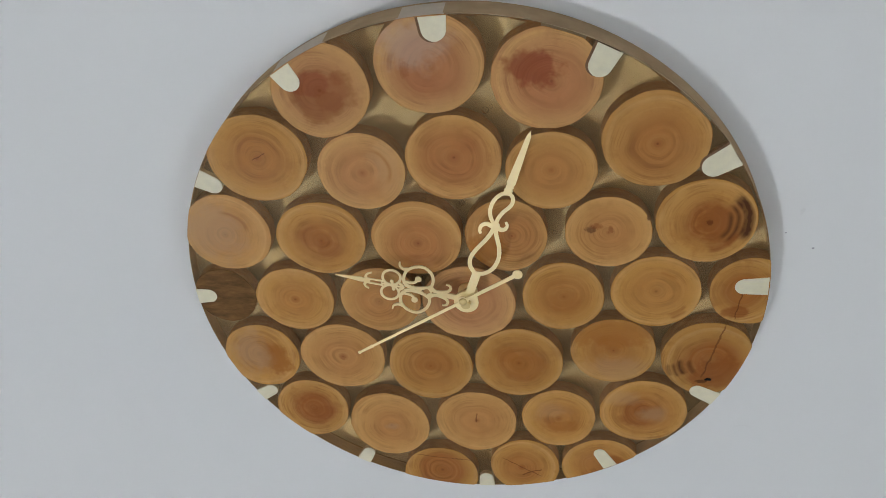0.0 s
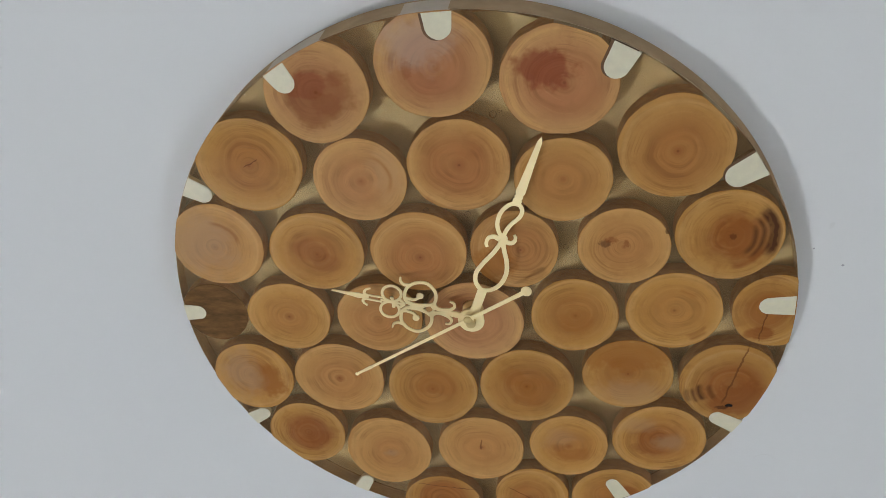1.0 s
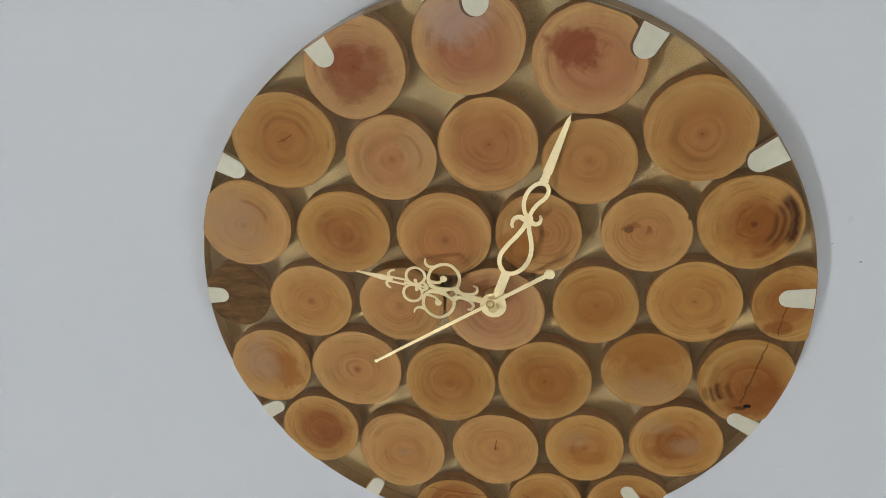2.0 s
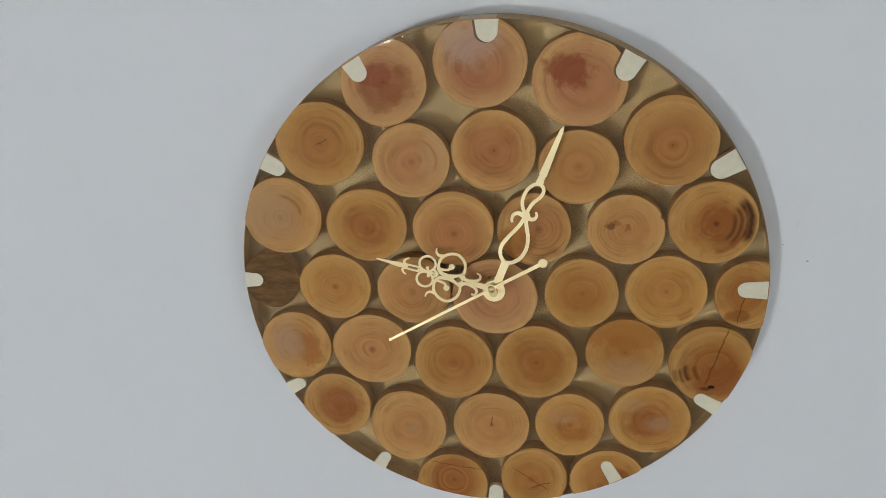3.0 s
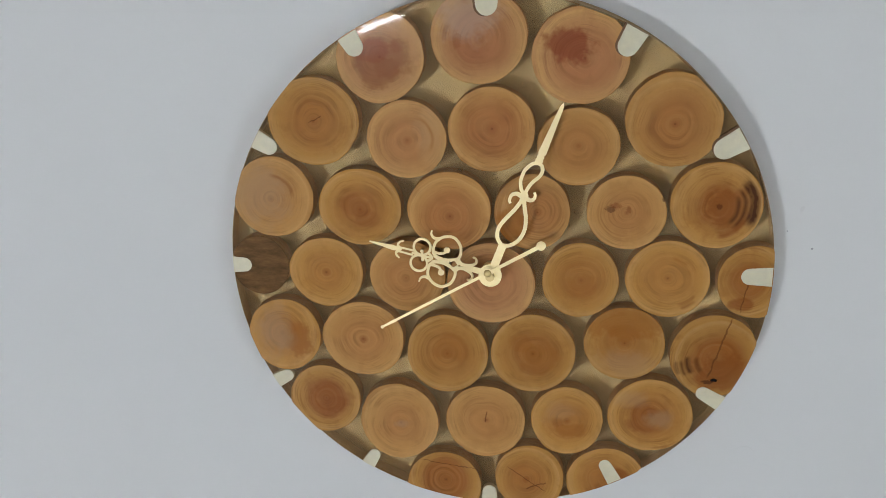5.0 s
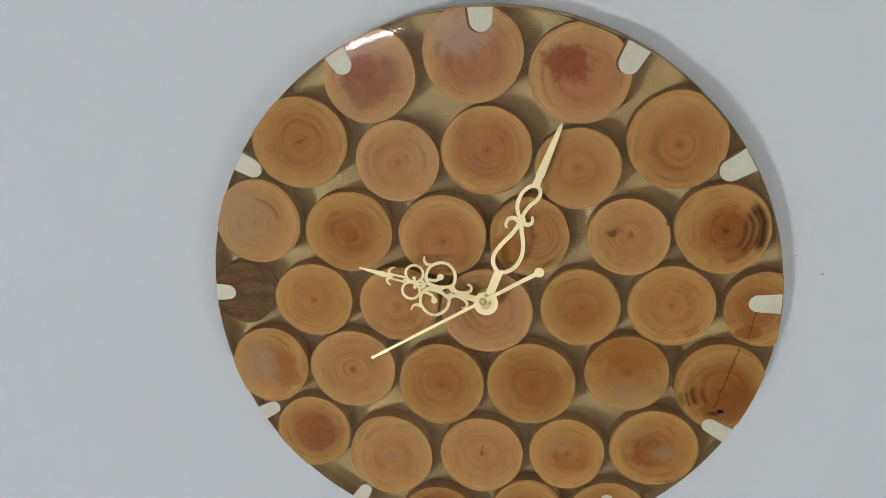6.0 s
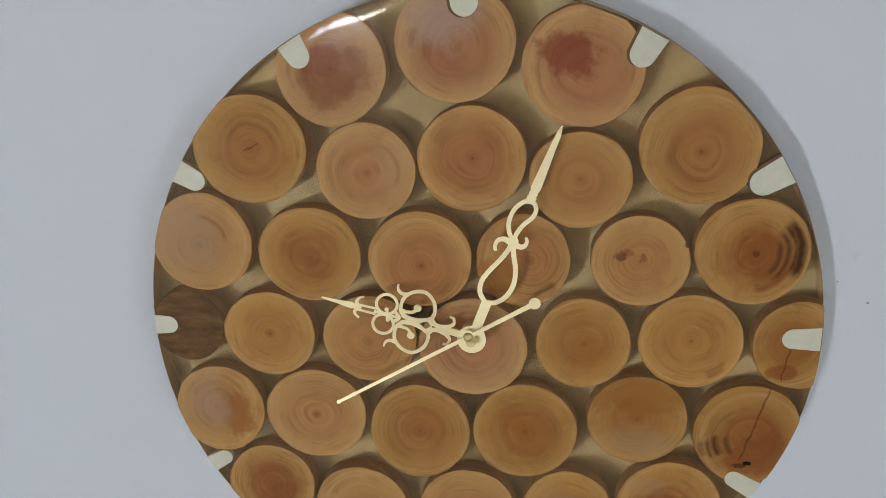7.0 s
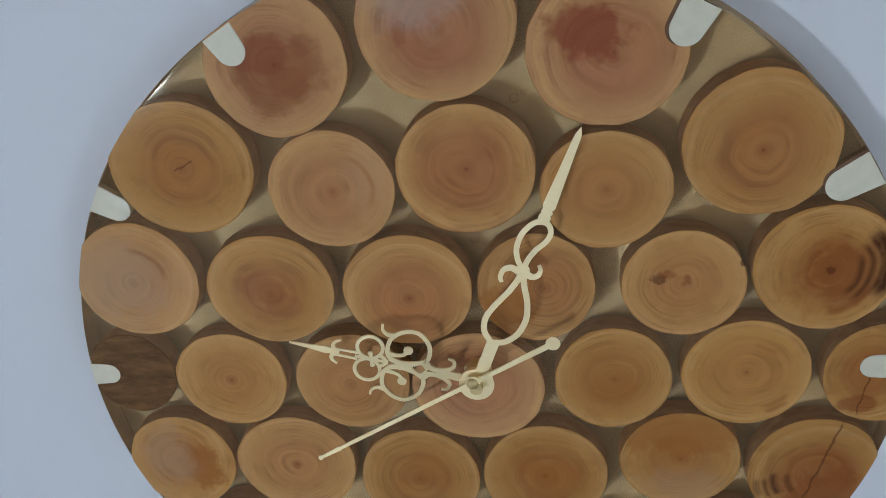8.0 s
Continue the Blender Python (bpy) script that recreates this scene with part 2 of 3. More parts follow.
RIM, SKIN = rim_resin(), rim_skin()
WALL, RESIN, BARK, GOLD, DARK_WOOD = wall_paint(), resin(), bark(), gold(), dark_wood()
CREAM = plain("cream_inlay", (0.78, 0.725, 0.54), 0.45, vary=0.12, scale=240.0, bump=0.15)
SAWN = plain("sawn_wood_side", (0.58, 0.48, 0.37), 0.6, vary=0.12, scale=160.0, bump=0.2)
GROOVE = plain("dark_groove", (0.17, 0.09, 0.04), 0.8, vary=0.3, scale=300.0, bump=0.3)
BRASS = plain("brass", (0.80, 0.62, 0.30), 0.48, metal=1.0, scale=400.0)
TILE = plain("grey_floor_tile", (0.24, 0.225, 0.21), 0.8, vary=0.08, scale=6.0)
SIDE = plain("grey_wall_paint", (0.48, 0.48, 0.485), 0.7, vary=0.04, scale=5.0)
CEILING = plain("ceiling_white", (0.60, 0.60, 0.60), 0.8, vary=0.02, scale=4.0)
FRAME = plain("white_window_frame", (0.74, 0.74, 0.73), 0.4, vary=0.03)


def glow(name, color, strength):
    n = Nodes(name)
    e = n.add("Emission")
    e.inputs[0].default_value, e.inputs[1].default_value = (*color, 1), strength
    return n.done(e.outputs[0])


# ---- building helpers ----
def mesh_of(bm, materials, smooth=False):
    data = bpy.data.meshes.new("mesh")
    bmesh.ops.recalc_face_normals(bm, faces=bm.faces)
    for f in bm.faces:
        f.smooth = smooth
    bm.to_mesh(data)
    bm.free()
    for m in materials if isinstance(materials, (list, tuple)) else [materials]:
        data.materials.append(m)
    return data


def part(name, bm, material, parent=None, label="", smooth=False):
    ob = new(name, mesh_of(bm, material, smooth))
    ob.parent = parent
    return tagged(ob, label)


def box(bm, x0, x1, y0, y1, z0, z1):
    m = Matrix.LocRotScale(((x0 + x1) / 2, (y0 + y1) / 2, (z0 + z1) / 2), None, (x1 - x0, y1 - y0, z1 - z0))
    return bmesh.ops.create_cube(bm, size=1.0, matrix=m)["verts"]


def boxes(*list_of):
    bm = bmesh.new()
    for b in list_of:
        box(bm, *b)
    return bm


def prism(bm, outline, y0, y1, bevel=0.0):
    """A flat plate with the outline (x, z), counter-clockwise seen from the room, from y0 (front) to y1, its front edge chamfered."""
    n = len(outline)
    cx, cz = sum(p[0] for p in outline) / n, sum(p[1] for p in outline) / n

    def ring(y, shrink):
        row = []
        for x, z in outline:
            l = math.hypot(x - cx, z - cz) or 1.0
            row.append(bm.verts.new((x - shrink * (x - cx) / l, y, z - shrink * (z - cz) / l)))
        return row

    rows = ([ring(y0, bevel), ring(y0 + bevel, 0.0)] if bevel else [ring(y0, 0.0)]) + [ring(y1, 0.0)]
    front = bm.faces.new(rows[0])
    back = bm.faces.new(list(reversed(rows[-1])))
    sides = [bm.faces.new((a[i], b[i], b[(i + 1) % n], a[(i + 1) % n])) for a, b in zip(rows, rows[1:]) for i in range(n)]
    return front, sides, back


# ---- the room ----
def structure(name, bm, material, label, category):
    return tagged(part(name, bm, material), label, category, kind="structure")


X0, X1, Y0, H = -3.2, 4.2, -3.4, 2.75
OX0, OX1, OZ0, OZ1 = 2.15, 3.85, 0.15, 2.40      # a wide opening assumed out of view, added to let fill daylight in
structure("wall_north", boxes((X0, X1, 0, 0.15, 0, H)), WALL, "white painted plaster wall that the clock hangs on", "wall")
wall = bpy.data.objects["wall_north"]
GREY = plain("grey_speck", (0.44, 0.44, 0.47), 0.8)
for x, z, r in ((0.1771, 1.6106, 0.0006), (0.2450, 1.5200, 0.0004), (0.1629, 1.6205, 0.0004)):
    bm = bmesh.new()
    bmesh.ops.create_uvsphere(bm, u_segments=8, v_segments=6, radius=r, matrix=Matrix.Translation((x, 0, z)) @ Matrix.Diagonal((1.2, 0.4, 1, 1)))
    part("speck", bm, GREY, wall)
bm = bmesh.new()
arc = [(0.1525 + 0.006 * math.cos(radians(a)), 1.4790 + 0.005 * math.sin(radians(a))) for a in range(20, 171, 10)]
for (xa, za), (xb, zb) in zip(arc, arc[1:]):
    bm.faces.new([bm.verts.new(v) for v in ((xa, -0.00005, za), (xb, -0.00005, zb), (xb, -0.00005, zb - 0.0005), (xa, -0.00005, za - 0.0005))])
part("scuff", bm, plain("pale_scuff", (0.755, 0.76, 0.765), 0.5), wall, "faint curved scuff in the paint")
structure("wall_west", boxes((X0 - 0.15, X0, Y0 - 0.15, 0.15, 0, H)), SIDE, "plain grey painted side wall", "wall")
structure("wall_east", boxes((X1, X1 + 0.15, Y0 - 0.15, 0.15, 0, H)), SIDE, "plain grey painted side wall", "wall")
structure("wall_south", boxes((X0, OX0, Y0 - 0.15, Y0, 0, H), (OX1, X1, Y0 - 0.15, Y0, 0, H),
                              (OX0, OX1, Y0 - 0.15, Y0, 0, OZ0), (OX0, OX1, Y0 - 0.15, Y0, OZ1, H)),
          SIDE, "plain grey wall with a window opening", "wall")
structure("floor", boxes((X0 - 0.15, X1 + 0.15, Y0 - 0.15, 0.15, -0.15, 0)), TILE, "grey tiled floor", "floor")
structure("ceiling", boxes((X0 - 0.15, X1 + 0.15, Y0 - 0.15, 0.15, H, H + 0.15)), CEILING, "plain white ceiling", "ceiling")


def window(name, x0, x1, z0, z1, label):
    ob = tagged(new(name), label, "window", kind="structure")
    y0, y1, e = Y0 - 0.10, Y0 - 0.04, 0.04
    for part_name, *size in (("head", x0, x1, z1 - e, z1), ("window_sill", x0, x1, z0, z0 + e), ("jamb", x0, x0 + e, z0 + e, z1 - e), ("jamb", x1 - e, x1, z0 + e, z1 - e)):
        part(part_name, boxes((size[0], size[1], y0, y1, size[2], size[3])), FRAME, ob)


# unseen window and glowing sheet behind it, added to fill the room with light
window("fill_window", OX0, OX1, OZ0, OZ1, "tall white-framed window out of view, added for fill daylight")
structure("backdrop", boxes((0.2, 10.0, -5.05, -5.0, -2.5, 6.0)), glow("fill_daylight", (0.90, 0.96, 1.0), DAYLIGHT), "glowing sheet outside the added window, for fill daylight", "sky")

lamp = tagged(new("tube_light"), "short lit white tube on a slim wall batten", "lamp")
LX0, LX1, LZ = -0.94, -0.62, 1.545
bm = boxes((LX0 - 0.04, LX1 + 0.04, Y0, Y0 + 0.028, LZ - 0.05, LZ + 0.05))
part("batten", bm, FRAME, lamp)
for x in (LX0, LX1):
    part("lamp_holder", boxes((x - 0.02, x + 0.02, Y0 + 0.028, Y0 + 0.125, LZ - 0.05, LZ + 0.05)), FRAME, lamp)
bm = bmesh.new()
bmesh.ops.create_cone(bm, cap_ends=True, segments=20, radius1=0.045, radius2=0.045, depth=LX1 - LX0 - 0.04,
                      matrix=pose((LX0 + LX1) / 2, Y0 + 0.075, LZ, 0, 90, 0))
part("tube", bm, glow("lit_tube", (0.93, 0.97, 1.0), TUBE), lamp, "glowing white glass tube")

# a round lamp low on the same wall, unseen, added to cast the clock's shadow
globe = tagged(new("shadow_lamp"), "unseen round lamp on the wall, added to cast the clock's shadow", "lamp")
GX, GZ = -1.76, 0.86
for name, r, y0, y1, m in (("lamp_base", 0.12, Y0, Y0 + 0.03, FRAME), ("diffuser", 0.08, Y0 + 0.03, Y0 + 0.05, glow("lit_diffuser", (0.93, 0.97, 1.0), BULB))):
    bm = bmesh.new()
    bmesh.ops.create_cone(bm, cap_ends=True, segments=32, radius1=r, radius2=r, depth=y1 - y0, matrix=pose(GX, (y0 + y1) / 2, GZ, 90, 0, 0))
    part(name, bm, m, globe)

# ---- the clock ----
clock = tagged(new("wall_clock"), "round resin wall clock with embedded log slices and gold pointers", "clock")
clock.matrix_world = pose(CX, 0, CZ)


def disc_outline(r, n):
    return [(DX + r * math.cos(2 * math.pi * i / n), DZ + r * math.sin(2 * math.pi * i / n)) for i in range(n)]


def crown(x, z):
    """How far the polished front falls away at (x, z) from the disc's middle: a little towards the rim, more near its
    top, shaped so the edge there catches the tube's highlight.
    """
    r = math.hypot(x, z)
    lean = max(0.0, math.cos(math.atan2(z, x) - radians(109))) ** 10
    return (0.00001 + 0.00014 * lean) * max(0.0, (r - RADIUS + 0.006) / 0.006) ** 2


bm = bmesh.new()
N = 240
levels = [(BACK, RADIUS - 0.0005), (BACK - 0.0006, RADIUS), (FACE + 0.0010, RADIUS), (FACE + 0.0005, RADIUS - 0.0003)]
levels += [(FACE, RADIUS - 0.001 * d) for d in (0.4, 0.7, 1.0, 2.0, 3.0, 4.0, 5.0, 6.0)]
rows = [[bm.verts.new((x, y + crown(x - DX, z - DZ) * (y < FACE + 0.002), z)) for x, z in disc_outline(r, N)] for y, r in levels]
for a, b in zip(rows, rows[1:]):
    for i in range(N):
        bm.faces.new((a[i], a[(i + 1) % N], b[(i + 1) % N], b[i])).smooth = True
bm.faces.new(rows[0])
bm.faces.new(rows[-1])
disc = part("resin_disc", bm, [RESIN, RIM], clock, "clear yellowish resin disc with a polished rim")
disc.visible_shadow = False
for poly in disc.data.polygons:
    poly.use_smooth = len(poly.vertices) == 4
    poly.material_index = 1 if poly.index < 2 * N else 0     # the sawn side


# a hoop added to cast the disc's outline shadow, as the resin casts none
bm = bmesh.new()
hoop = [(-0.0003, RADIUS + 0.00015), (FACE + 0.0015, RADIUS + 0.00015), (FACE + 0.0015, RADIUS + 0.00035), (-0.0003, RADIUS + 0.00035)]
rows = [[bm.verts.new((x, y, z)) for x, z in disc_outline(r, N)] for y, r in hoop]
for a, b in zip(rows, rows[1:] + rows[:1]):
    for i in range(N):
        bm.faces.new((a[i], a[(i + 1) % N], b[(i + 1) % N], b[i]))
part("rim_skin", bm, SKIN, clock, "dull sanded brownish rim hoop, added to cast the disc's shadow")

RED, DARK, MILK, AMBER = (0.24, 0.060, 0.012), (0.070, 0.020, 0.008), (0.47, 0.29, 0.155), (0.36, 0.125, 0.018)
count = 0


def log_slice(x, z, rx, rz, px=0.0, pz=0.0, label="", dark=False, **look_of):
    """A slice at (x, z) mm from the clock's middle, rx and rz mm in half width and height; its pith lies (px, pz) mm off its middle."""
    global count
    count += 1
    rng = random.Random(count * 17)
    a3, a5, p3, p5, p2 = rng.uniform(0, 0.012), rng.uniform(0, 0.008), rng.uniform(0, 6), rng.uniform(0, 6), rng.uniform(0, 6)
    a2 = rng.uniform(0, 0.012)
    ripple = [(k, rng.uniform(0.0005, 0.0028), rng.uniform(0, 6)) for k in (7, 9, 12, 15, 19)]
    outline, sawn = [], []
    cut = math.hypot(0.001 * x - DX, 0.001 * z - DZ) + 0.0005 * (rx + rz) > RADIUS + 0.0018      # the rim runs through the log
    n = 96
    for i in range(n):
        a = 2 * math.pi * i / n
        ca, sa = math.cos(a), math.sin(a)
        r = 0.001 / math.hypot(ca / rx, sa / rz) * (1 + a2 * math.cos(2 * a + p2) + a3 * math.cos(3 * a + p3) + a5 * math.cos(5 * a + p5) + sum(h * math.cos(k * a + p) for k, h, p in ripple))
        X, Z = x * 0.001, z * 0.001
        U, V = X - DX, Z - DZ
        b = U * ca + V * sa
        edge = RADIUS + (0.0004 if cut else -0.0008)
        rim = -b + math.sqrt(max(b * b - (U * U + V * V - edge ** 2), 0.0))
        sawn.append(r > rim)
        r = min(r, rim)
        outline.append((r * ca - 0.001 * px, r * sa - 0.001 * pz))
    bm = bmesh.new()
    ox, oz = 0.001 * (x + px), 0.001 * (z + pz)

    def ring(k, lift):
        row = []
        for u, v in outline:
            u, v = u * k, v * k
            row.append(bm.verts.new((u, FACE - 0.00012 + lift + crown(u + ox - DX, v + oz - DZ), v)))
        return row

    rows = [ring(0.3, 0), ring(0.6, 0), ring(0.75, 0), ring(0.82, 0), ring(0.88, 0), ring(0.93, 0), ring(0.965, 0), ring(0.99, 0), ring(1.0, 0.00025)]
    rows.append([bm.verts.new((u, BACK - 0.0008, v)) for u, v in outline])
    bm.faces.new(rows[0])
    for j, (a, b) in enumerate(zip(rows, rows[1:])):
        for i in range(n):
            f = bm.faces.new((a[i], b[i], b[(i + 1) % n], a[(i + 1) % n]))
            f.material_index = 0 if j < len(rows) - 2 else 2 if sawn[i] or sawn[(i + 1) % n] else 1
    bm.faces.new(list(reversed(rows[-1]))).material_index = 1
    look_of.setdefault("lines", rng.uniform(3.4, 5.2))
    look_of.setdefault("pith", rng.uniform(0.15, 0.5))
    wood = DARK_WOOD if dark else end_grain(count, rx * 0.001, rz * 0.001, **look_of)
    ob = part("log_slice", bm, [wood, BARK, SAWN], clock, label)
    ob.location = (0.001 * (x + px), 0, 0.001 * (z + pz))
    return ob


# uppermost row; its high tan also paints in a pale veil of reflected room
log_slice(-59.7, 118.0, 23.7, 24.4, wet=0.155, tan=0.9, heart=0.5, red=0.6, light=0.95, label="log slice with a wet-looking red stain",
          blotches=[(0.001, -0.003, 0.018, 0.015, RED, 0.42), (-0.004, 0.004, 0.011, 0.007, (0.25, 0.040, 0.014), 0.40), (0.005, -0.006, 0.008, 0.006, RED, 0.35), (0.009, 0.006, 0.005, 0.004, RED, 0.3)])
log_slice(-7.0, 128.7, 25.3, 24.7, 0.5, -1.0, tan=0.9, heart=0.62, red=0.8, light=0.95, label="log slice with a dull, pitted milky corner",
          blotches=[(-0.008, 0.011, 0.017, 0.014, (0.55, 0.41, 0.31), 0.5), (-0.012, -0.002, 0.003, 0.005, RED, 0.25)])
log_slice(45.8, 118.7, 25.3, 25.0, 2.0, -1.0, wet=0.155, tan=0.9, heart=0.6, red=0.7, label="log slice with a ragged red stain",
          blotches=[(-0.008, 0.006, 0.016, 0.011, (0.25, 0.040, 0.014), 0.68)])
# second row
log_slice(-98.0, 83.2, 25.4, 24.5, heart=0.5, red=0.55, light=0.93, cracks=[(0.001, 0.001, 30, 0.009, 0.0003)])
log_slice(-46.6, 73.8, 21.9, 21.7, 0.5, -0.5, tan=0.7, heart=0.5, red=0.45, blotches=[(0.013, 0.005, 0.009, 0.017, (0.60, 0.35, 0.155), 0.55)], arcs=[(18, 48, 0.58, 0.63, AMBER, 0.6)])
log_slice(-0.3, 79.7, 23.6, 23.1, 0.5, 0.5, tan=0.4, heart=0.58, red=0.7)
log_slice(46.2, 71.1, 21.9, 21.4, 0.0, 0.5, tan=0.3, heart=0.5, red=0.4, light=0.97)
log_slice(95.0, 85.9, 25.1, 25.0, 0.5, -2.0, tan=0.2, heart=0.55, red=0.55, light=0.93)
# third row
log_slice(-123.9, 39.6, 23.2, 23.6, -1.5, -1.0, tan=0.4, heart=0.4, red=0.3, label="log slice with a milky lacquered half",
          blotches=[(-0.007, 0.002, 0.020, 0.021, MILK, 0.55)], arcs=[(45, 40, 0.52, 0.60, RED, 0.5)])
log_slice(-74.0, 35.0, 23.7, 22.3, 0.0, -1.5, heart=0.5, red=0.6, light=0.96, lines=3.0, blotches=[(-0.003, 0.002, 0.010, 0.008, RED, 0.24), (0.004, -0.006, 0.007, 0.006, RED, 0.2)])
log_slice(-23.7, 33.7, 23.3, 22.7, 0.5, -3.0, tan=0.4, heart=0.6, red=0.6)
log_slice(22.2, 34.1, 20.9, 21.7, 3.0, 0.0, tan=0.4, heart=0.5, red=0.45, light=0.98, blotches=[(-0.013, -0.008, 0.011, 0.013, AMBER, 0.6)])
log_slice(73.2, 34.9, 21.4, 20.9, 0.0, 0.0, tan=0.4, heart=0.45, red=0.4, blotches=[(-0.0085, 0.002, 0.0030, 0.0024, DARK, 0.6), (-0.006, 0.004, 0.004, 0.0018, RED, 0.5), (0.001, 0.002, 0.0014, 0.0022, RED, 0.5), (0.0192, 0.008, 0.0012, 0.0020, DARK, 0.7)])
log_slice(120.1, 40.3, 24.1, 24.2, 0.5, -1.0, heart=0.4, red=0.7, light=0.95, label="log slice with dark brown streaked rings",
          blotches=[(0.001, 0.0005, 0.0025, 0.0025, DARK, 0.8), (0.005, -0.001, 0.016, 0.015, RED, 0.5)],
          arcs=[(6, 40, 0.70, 0.90, DARK, 0.95), (-4, 48, 0.56, 0.63, DARK, 0.8), (-12, 44, 0.38, 0.47, DARK, 0.65), (-55, 32, 0.60, 0.72, RED, 0.6)])
# middle row
log_slice(-134.9, -1.9, 17.0, 18.1, dark=True, label="dark brown bark-faced slice")
log_slice(-95.7, -4.9, 21.9, 21.0, heart=0.4, red=0.4)
log_slice(-48.1, -5.9, 22.0, 21.5, -1.0, -1.0, tan=0.4, heart=0.5, red=0.4)
log_slice(-0.4, -8.8, 25.0, 24.2, tan=1.0, heart=0.62, red=0.5)
log_slice(49.7, -5.1, 21.5, 22.0, 0.5, 0.0, heart=0.52, red=0.55, light=0.94, blotches=[(0.001, -0.004, 0.010, 0.008, AMBER, 0.3)])
log_slice(97.3, -2.7, 22.9, 22.7, 0.0, 0.5, heart=0.5, red=0.35, arcs=[(-48, 17, 0.74, 0.78, RED, 0.6), (-52, 13, 0.84, 0.88, RED, 0.6), (60, 20, 0.5, 0.58, AMBER, 0.4)])
log_slice(144.2, -3.1, 20.3, 21.1, -4.0, 1.0, heart=0.5, red=0.7, light=0.9, label="log slice cut off at the rim, cracked",
          cracks=[(-0.001, -0.010, 80, 0.02, 0.00035)], blotches=[(-0.002, -0.014, 0.008, 0.004, RED, 0.6)])
# lower rows
log_slice(-123.5, -45.7, 21.8, 23.1, -1.5, 1.0, heart=0.45, red=0.5, label="log slice with a milky lacquered patch",
          blotches=[(0.010, -0.002, 0.009, 0.015, AMBER, 0.8), (-0.006, 0.001, 0.014, 0.018, MILK, 0.55)])
log_slice(-75.8, -46.4, 24.2, 23.6, tan=0.4, heart=0.5, red=0.35, blotches=[(0.0, -0.001, 0.002, 0.002, RED, 0.25)])
log_slice(-25.9, -53.7, 24.0, 24.8, heart=0.55, red=0.5, light=0.90, blotches=[(0.005, 0.004, 0.012, 0.010, AMBER, 0.3)])
log_slice(24.0, -51.5, 24.5, 24.6, heart=0.55, red=0.6, light=0.90, blotches=[(0.003, -0.003, 0.014, 0.011, AMBER, 0.35), (-0.007, 0.006, 0.008, 0.007, AMBER, 0.3)])
log_slice(75.9, -43.0, 22.9, 22.4, 0.0, 0.5, heart=0.5, red=0.5, light=0.90, label="log slice with a darker upper half",
          blotches=[(0.001, 0.013, 0.026, 0.015, AMBER, 0.62), (0.0, -0.012, 0.020, 0.010, MILK, 0.40)])
log_slice(125.6, -48.4, 24.1, 25.5, 2.0, -3.0, heart=0.55, red=0.85, light=0.85, label="log slice with dark streaks and a long crack",
          arcs=[(198, 26, 0.44, 0.51, DARK, 0.6), (193, 20, 0.62, 0.71, DARK, 0.85), (197, 15, 0.77, 0.83, DARK, 0.7), (194, 11, 0.89, 0.95, DARK, 0.55)], blotches=[(0.003, -0.008, 0.017, 0.014, RED, 0.5), (-0.001, -0.012, 0.0022, 0.0011, (0.01, 0.005, 0.004), 1.0), (-0.004, -0.0135, 0.003, 0.0015, DARK, 0.7)],
          cracks=[(0.001, 0.008, 74, 0.042, 0.0005)])
log_slice(-101.1, -87.4, 21.6, 22.6, 0.5, 0.5, heart=0.5, red=0.85, light=0.92, blotches=[(0.002, 0.001, 0.015, 0.015, RED, 0.34), (0.005, -0.004, 0.009, 0.007, RED, 0.3)])
log_slice(-55.9, -100.5, 23.8, 25.5, 1.0, -1.0, tan=0.4, heart=0.4, red=0.4, blotches=[(0.0, -0.001, 0.005, 0.003, MILK, 0.45)])
log_slice(-3.4, -97.6, 23.7, 23.8, 0.5, 1.0, tan=0.4, heart=0.5, red=0.35, cracks=[(0.0, 0.002, 85, 0.008, 0.0004)])
log_slice(44.8, -94.4, 21.1, 22.4, heart=0.45, red=0.5, blotches=[(0.003, -0.006, 0.011, 0.006, AMBER, 0.5), (-0.005, -0.001, 0.005, 0.004, RED, 0.3), (-0.004, 0.006, 0.012, 0.008, MILK, 0.3)])
log_slice(92.7, -88.3, 24.3, 23.6, 0.5, 0.0, heart=0.5, red=0.6, light=0.97, blotches=[(-0.003, -0.001, 0.014, 0.012, RED, 0.45), (0.005, -0.002, 0.009, 0.007, MILK, 0.45), (-0.012, 0.010, 0.012, 0.006, MILK, 0.35)])
log_slice(-28.8, -143.8, 22.8, 23.5, 1.0, 4.0, heart=0.6, red=0.8, light=0.92, label="log slice cut off at the rim, cracked",
          cracks=[(0.002, 0.011, -8, 0.036, 0.0003)])
log_slice(23.4, -135.4, 20.8, 22.8, -2.0, -1.0, heart=0.5, red=0.6, light=0.95, cracks=[(0.0, 0.0, -35, 0.03, 0.0003), (0.006, -0.004, 20, 0.014, 0.0004)])
log_slice(69.2, -135.5, 23.3, 24.0, 0.0, 2.0, heart=0.5, red=0.6, light=0.95, blotches=[(0.008, 0.003, 0.006, 0.005, RED, 0.5)])


